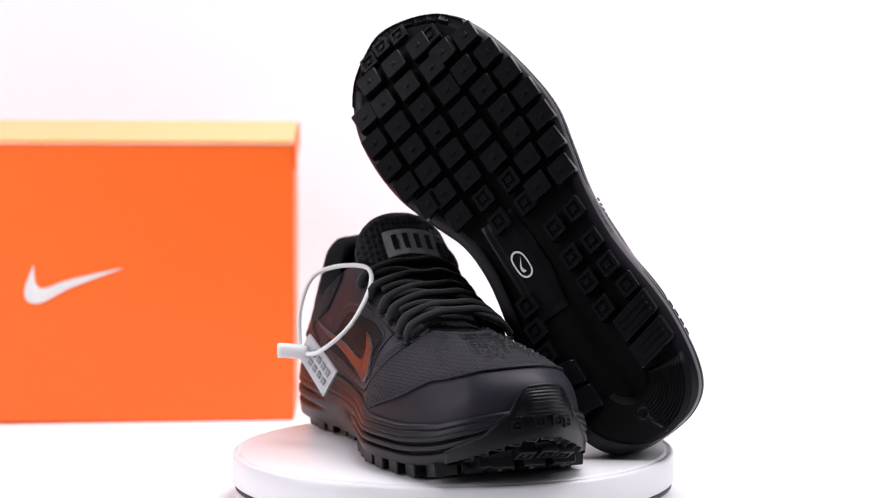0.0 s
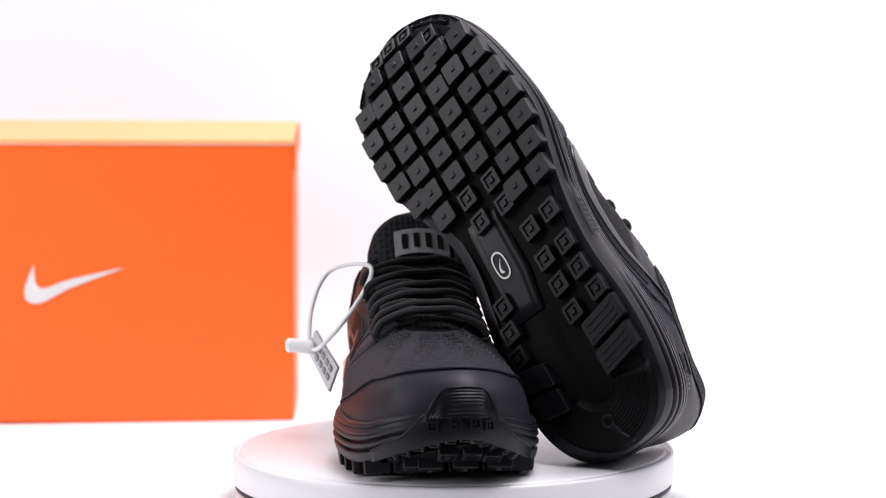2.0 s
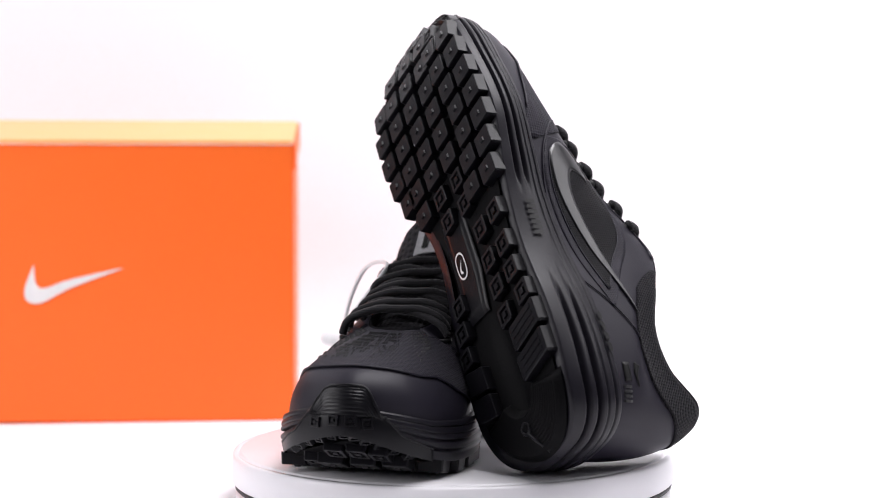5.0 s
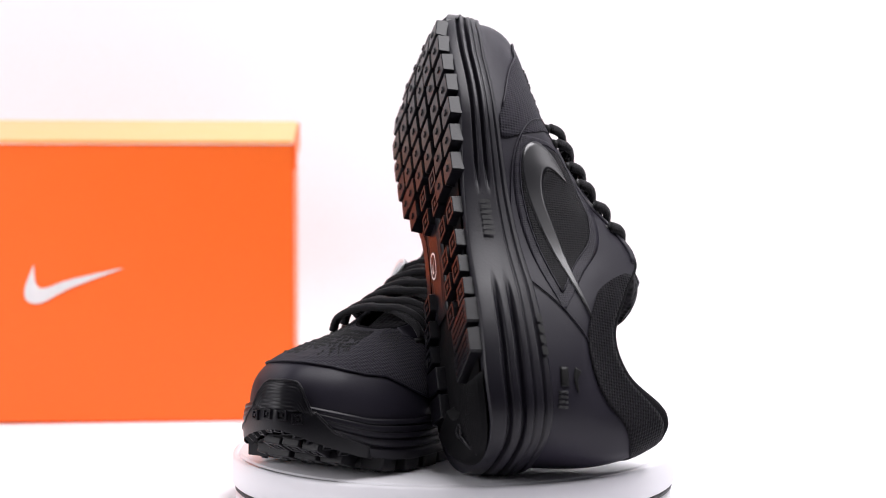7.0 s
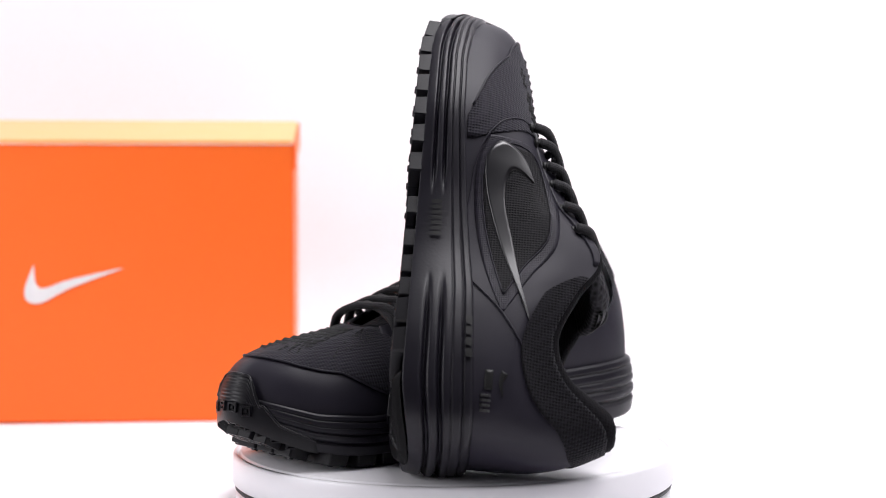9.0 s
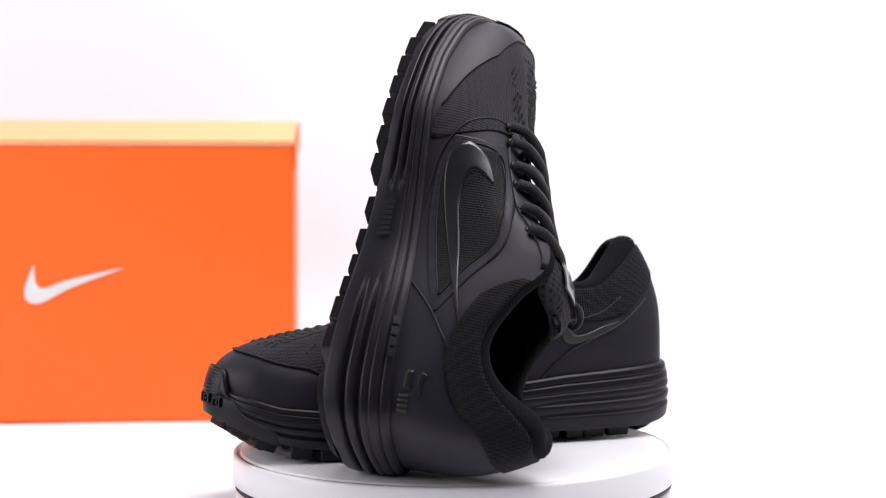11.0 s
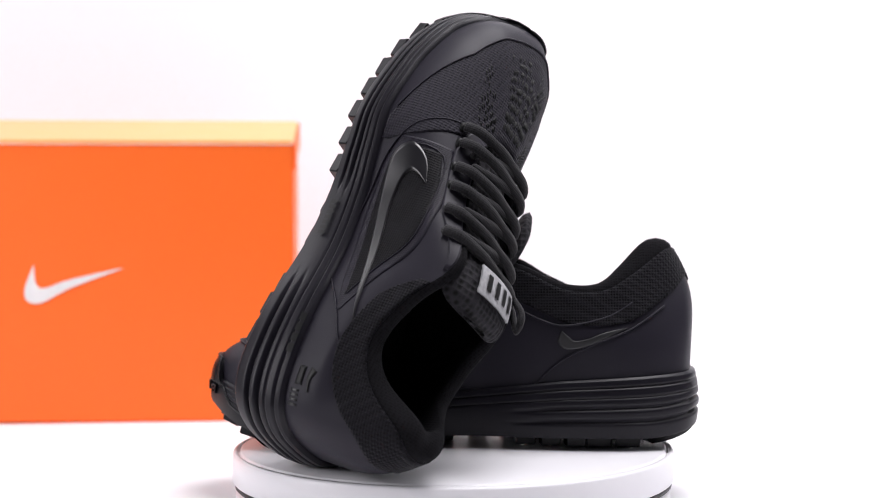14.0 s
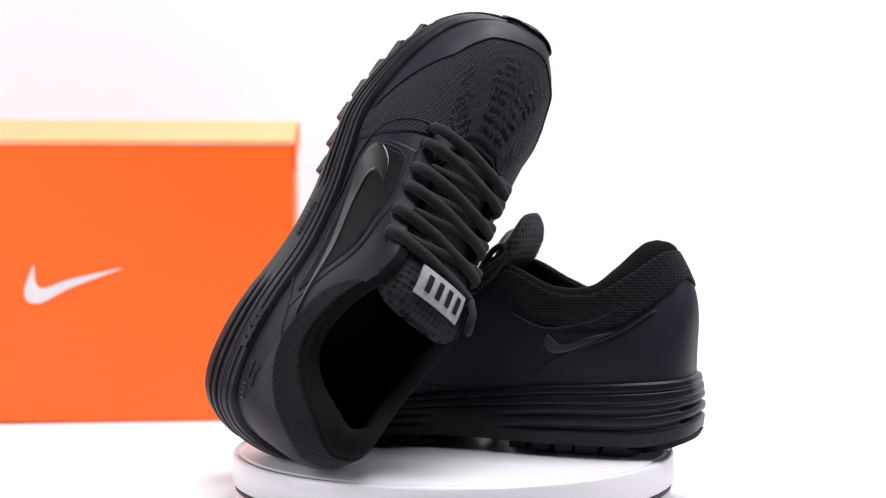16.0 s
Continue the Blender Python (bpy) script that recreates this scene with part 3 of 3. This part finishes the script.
    C = [(.122, -.027, .094), (.116, -.0305, .099), (.109, -.0310, .104), (.105, -.0285, .109), (.108, -.025, .112), (.114, -.024, .110), (.120, -.024, .102)]
    V, F = tube(smooth_path(C, 40), .0022, 8, .8)
    obj("lace_loop", np.array(V) * Sg, F if side > 0 else [f[::-1] for f in F], M_LACE, shoe)
    # eyelet tabs on the outer and inner eyestay
    for i, x in enumerate(rows):
        for s in (1, -1):
            V, F = tube([(x, s * .0290, lz(x) - .0085), (x, s * .0293, lz(x) - .0105)], .0032, 10)
            obj("eyelet", np.array(V) * Sg, F if side > 0 else [f[::-1] for f in F], M_INK, shoe)
    def weld(pts, inner=False, r=.0004, mat=M_SYN):
        P = smooth_path(pts, 40)
        u, v = uv_side(P[:, 0], P[:, 1], inner)
        Q = upper_off(u, v, .0006)
        V, F = tube(Q, r, 6)
        obj("weld_line", np.array(V) * Sg, F if side > 0 else [f[::-1] for f in F], mat, up_ob)
    weld([(.078, .0520), (.100, .0455), (.125, .0400), (.150, .0380), (.1655, .0430), (.1675, .0635), (.145, .0718), (.116, .0742), (.096, .0620), (.078, .0525)], r=.00045)
    weld([(.104, .0300), (.135, .0320), (.160, .0350), (.178, .0440), (.1885, .0560), (.1915, .0640)], r=.0005)
    weld([(.104, .0300), (.135, .0320), (.160, .0350), (.178, .0440), (.1885, .0560), (.1915, .0640)], True, .0005)
    weld([(.085, .036), (.070, .050), (.052, .062), (.036, .072), (.024, .083)])
    weld([(.095, .034), (.080, .048), (.060, .058), (.040, .066), (.022, .078)], True, .0006)
    weld([(.100, .075), (.080, .068), (.055, .072), (.040, .080)], True, .0006)
    # small marks on the outer heel, bars for writing on the midsole
    def mark(name, x0, x1, z0, z1, mat, inner=False):
        u, v = strip_side([(x0, z0), ((x0 + x1) / 2, z0), (x1, z0)], [(x0, z1), ((x0 + x1) / 2, z1), (x1, z1)], 6, 4, inner)
        patch(name, u, v, .0007, mat, up_ob, side)
    for j in range(4):
        mark("heel_stripe", .0165 + .0022 * j, .0176 + .0022 * j, .0440, .0490, M_GREYPRINT)
    mark("heel_bar_print", .0265, .036, .0455, .0495, M_INK)
    u, v = strip_side([(.0240, .0545), (.0300, .0525), (.0360, .0535)], [(.0240, .0550), (.0300, .0545), (.0345, .0568)], 14, 5)
    patch("heel_tick", u, v, .0007, M_INK, up_ob, side, "small black tick on the outer heel")
    u, v = strip_side([(0.0430, .0660), (0.0550, .0610), (0.0670, .0560), (0.0770, .0550), (0.0815, .0590), (0.0795, .0645)], [(0.0430, .0662), (0.0550, .0640), (0.0650, .0605), (0.0720, .0595), (0.0750, .0615), (0.0790, .0648)], 30, 6, True)
    patch("heel_tick", u, v, .0009, M_GREYPRINT, up_ob, side, "small dark grey tick on the inner heel")
    def wall_bar(name, x0, x1, w0, w1, off=.0012):
        us = np.linspace(4, 12, 400)
        pp = edge(us)[0]
        a, b = np.interp([x0, x1], pp[::-1, 0], us[::-1])
        V = []
        for o in (off, -.001):
            for a_ in np.linspace(a, b, 6):
                q_, n_ = edge(np.array(a_))
                for w in (w0, (w0 + w1) / 2, w1):
                    z_ = sole_base(q_[0]) + (midsole_top(q_[0]) - sole_base(q_[0])) * w
                    d = .0030 * math.sin(math.pi * w) ** .8 + o
                    V.append((q_[0] + n_[0] * d, (q_[1] + n_[1] * d) * side, float(z_)))
        F = grid_faces(6, 3) + [tuple(18 + i for i in f[::-1]) for f in grid_faces(6, 3)]
        obj(name, V, F, M_INK, mid)
    for j in range(7):
        wall_bar("word_bar", .108 + .0031 * j, .1102 + .0031 * j, .28, .48, .0006)
    for j in range(4):
        wall_bar("word_bar", .040 + .0058 * j, .0443 + .0058 * j, .88, .98, .0010)
    return shoe


# ---- studio ----
def studio_sweep():
    prof = [(-.34, 0), (.50, 0)] + [(.50 + .12 * math.sin(q), .12 - .12 * math.cos(q)) for q in np.linspace(.1, math.pi / 2, 14)] + [(.62, 1.6)]
    V = [(x, y, z - .030) for x in (-1.0, -.5, 0, .5, 1.0) for y, z in prof] + [(x, y + (.01 if z > .3 else 0), z - .034) for x in (-1.0, -.5, 0, .5, 1.0) for y, z in prof]
    n = len(prof)
    F = grid_faces(5, n)
    F += [tuple(5 * n + i for i in f[::-1]) for f in F]
    return tagged(obj("backdrop", V, F, M_PAPER), "seamless white paper sweep, floor and back wall", "backdrop", kind="structure")


studio_sweep()
# added floor, never in view; dark so little light bounces onto the fronts
V = [(x, y, z) for z in (-.060, -.037) for x, y in ((-2.2, -2.2), (2.2, -2.2), (2.2, 1.8), (-2.2, 1.8))]
tagged(obj("floor", V, [(3, 2, 1, 0), (4, 5, 6, 7), (0, 1, 5, 4), (1, 2, 6, 5), (2, 3, 7, 6), (3, 0, 4, 7)], M_UNSEEN_FLOOR, smooth=False), "plain dark floor added out of view, keeps front bounce low", "floor", kind="structure")


def turned(profile, n=128):
    V, m = [], len(profile)
    for i in range(n):
        a = 2 * math.pi * i / n
        V += [(r * math.cos(a), r * math.sin(a), z) for r, z in profile]
    return V, grid_faces(n, m, True)


turntable = new("turntable")
tagged(turntable, "round white plastic display turntable standing on the paper", "turntable")
turntable.location = (0, 0, -.030)
V, F = turned([(.0, .0295), (.05, .030), (.1198, .030), (.1206, .0296), (.1210, .0280), (.1219, .0280), (.1223, .0293), (.1243, .0290), (.1250, .0277), (.1252, .0135), (.1246, .0128), (.118, .0126), (0, .0126)])
platter = obj("platter", V, F, M_PLATTER, turntable, "glossy white platter with a stepped rim")
V, F = turned([(0, .0128), (.121, .0128), (.1212, .0100), (.1215, .0085), (.1232, .0080), (.1232, .001), (.1225, .0), (0, 0)])
obj("base", V, F, M_PLATTER, turntable, "white turntable base")
# dark-coloured ring paints the shade in the gap under the platter
V, F = turned([(.1200, .0126), (.1238, .0122), (.1238, .0098), (.1200, .0094)])
obj("shadow_gap", V, F, M_GAP_SHADE, turntable, "dark ring painting the shade in the gap between platter and base")


def shoe_box():
    box = new("shoe_box")
    tagged(box, "orange cardboard shoe box with white tick, lid ajar", "box")
    w, d, h, t = .345, .125, .209, .002
    bm = bmesh.new()
    bmesh.ops.create_cube(bm, size=1, matrix=Matrix.Translation((-w / 2, d / 2, h / 2)) @ Matrix.Diagonal((w, d, h, 1)))
    top = [f for f in bm.faces if f.normal.z > .9]
    bmesh.ops.delete(bm, geom=top, context="FACES_ONLY")
    bmesh.ops.bevel(bm, geom=[e for e in bm.edges if len(e.link_faces) == 2], offset=.0012, segments=2, affect="EDGES")
    bmesh.ops.solidify(bm, geom=bm.faces[:], thickness=t)
    part("body", bm, M_ORANGE, box, smooth=False)
    bm = bmesh.new()
    bmesh.ops.create_cube(bm, size=1, matrix=Matrix.Translation((-w / 2, d / 2, 0)) @ Matrix.Diagonal((w, d + .003, .003, 1)))
    bmesh.ops.bevel(bm, geom=bm.edges[:], offset=.001, segments=2, affect="EDGES")
    # the lid's paler colour stands in for overexposure from above
    lid = part("lid", bm, M_LID_TOPLIT, box, "orange lid, tilted ajar, strong top light painted in as a paler tone", smooth=False)
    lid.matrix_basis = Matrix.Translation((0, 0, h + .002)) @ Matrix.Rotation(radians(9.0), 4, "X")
    for x in (.0008, -w - .0008):
        bm = bmesh.new()
        bmesh.ops.create_cube(bm, size=1, matrix=Matrix.Translation((x, d / 2, -.010)) @ Matrix.Diagonal((.002, d + .002, .020, 1)))
        part("lid_flap", bm, M_ORANGE, lid, smooth=False)
    # white tick on the front
    lo = smooth_path([(-.066, .0), (-.11, -.0145), (-.135, -.0255), (-.147, -.0240), (-.1490, -.015), (-.142, .002)], 40)
    hi = smooth_path([(-.066, .0005), (-.11, -.008), (-.128, -.0135), (-.136, -.0145), (-.1405, -.009), (-.1415, .0025)], 40)
    V = []
    for y in (-.0012, .0002):
        for a, b in zip(lo, hi):
            V += [(a[0] * .87 - .0705, y, a[1] + .116), (b[0] * .87 - .0705, y, b[1] + .116)]
    F = []
    for i in range(39):
        a = 2 * i
        F += [(a, a + 2, a + 3, a + 1), (80 + a, 81 + a, 83 + a, 82 + a), (a, 80 + a, 82 + a, a + 2), (a + 1, a + 3, 83 + a, 81 + a)]
    obj("tick_print", V, F, M_WHITEPRINT, box, "white tick printed on the front", smooth=False)
    box.matrix_basis = Matrix.Translation((-.1210, .289, -.0302)) @ Matrix.Rotation(radians(0.34), 4, "Y") @ Matrix.Rotation(radians(4.0), 4, "Z")
    return box


box = shoe_box()

# ---- the pair on the turntable ----
TAG0 = pose(.0025, .0050, -.001)
RIGHT0 = pose(-.0734, .1216, 0.0017, 0, 0, -66.0)
LEFT0 = Matrix(((-.54490, .80264, .24261, .1125), (.21547, -.14560, .96560, -.0656), (.81035, .57843, -.09361, .0138), (0, 0, 0, 1)))
right_shoe = running_shoe(-1, "black running shoe standing flat, hang tag on its laces", ((.106, .113), (.096, .129)))
left_shoe = running_shoe(1, "black running shoe leaning toe up, sole showing", ((.106, .1040), (.091, .1060)))


def hang_tag():
    tag = new("hang_tag")
    tagged(tag, "white plastic security tag looped through the laces", "tag")
    B = np.array((.107, -.068, .053))
    C = [B, (.100, -.066, .075), (.098, -.058, .094), (.108, -.046, .101), (.1216, -.033, .1005), (.134, -.036, .090), (.140, -.050, .070), (.125, -.062, .055), B + np.array((.003, .002, -.001))]
    V, F = tube(smooth_path(C, 60), .0013, 8)
    obj("loop", V, F, M_PLASTIC, tag, "thin white plastic loop")
    V, F = tube([B + np.array((-.004, -.012, .001)), B + np.array((-.003, -.010, .001)), B + np.array((0, 0, 0)), B + np.array((.002, .004, 0))], .0042, 12)
    obj("lock", V, F, M_PLASTIC, tag, "white plug lock")
    o, e1, e2, e3 = B + np.array((.001, .002, .004)), np.array((.010, .012, -.022)), np.array((.0075, .004, .0125)), np.array((.0006, -.0008, 0))
    V = [o + a * e1 + b * e2 + c * e3 for c in (-1, 1) for a, b in ((0, -.5), (1, -.6), (1, .6), (0, .5))]
    card = obj("card", V, [(0, 1, 2, 3), (7, 6, 5, 4), (0, 4, 5, 1), (1, 5, 6, 2), (2, 6, 7, 3), (3, 7, 4, 0)], M_CLEAR, tag, "clear plastic card with grey bars", smooth=False)
    for i in range(2):
        for j in range(4):
            a, b = .3 + .16 * j, -.28 + .4 * i
            V = [o + (a + p) * e1 + (b + q) * e2 + c * e3 for c in (1.1, 1.8) for p, q in ((0, 0), (.1, 0), (.1, .22), (0, .22))]
            obj("print_bar", V, [(3, 2, 1, 0), (4, 5, 6, 7), (0, 1, 5, 4), (1, 2, 6, 5), (2, 3, 7, 6), (3, 0, 4, 7)], M_TAGPRINT, card, smooth=False)
    return tag


tag = hang_tag()


def motions():
    spin = -8.33
    times = [k * .5 for k in range(33)]
    turn = lambda t: Matrix.Rotation(radians(spin * t), 4, "Z")
    walk(platter, [(t, turn(t)) for t in times])
    walk(right_shoe, [(t, turn(t) @ RIGHT0) for t in times])
    walk(left_shoe, [(t, turn(t) @ LEFT0) for t in times])
    walk(tag, [(t, turn(t) @ RIGHT0 @ TAG0) for t in times])


motions()
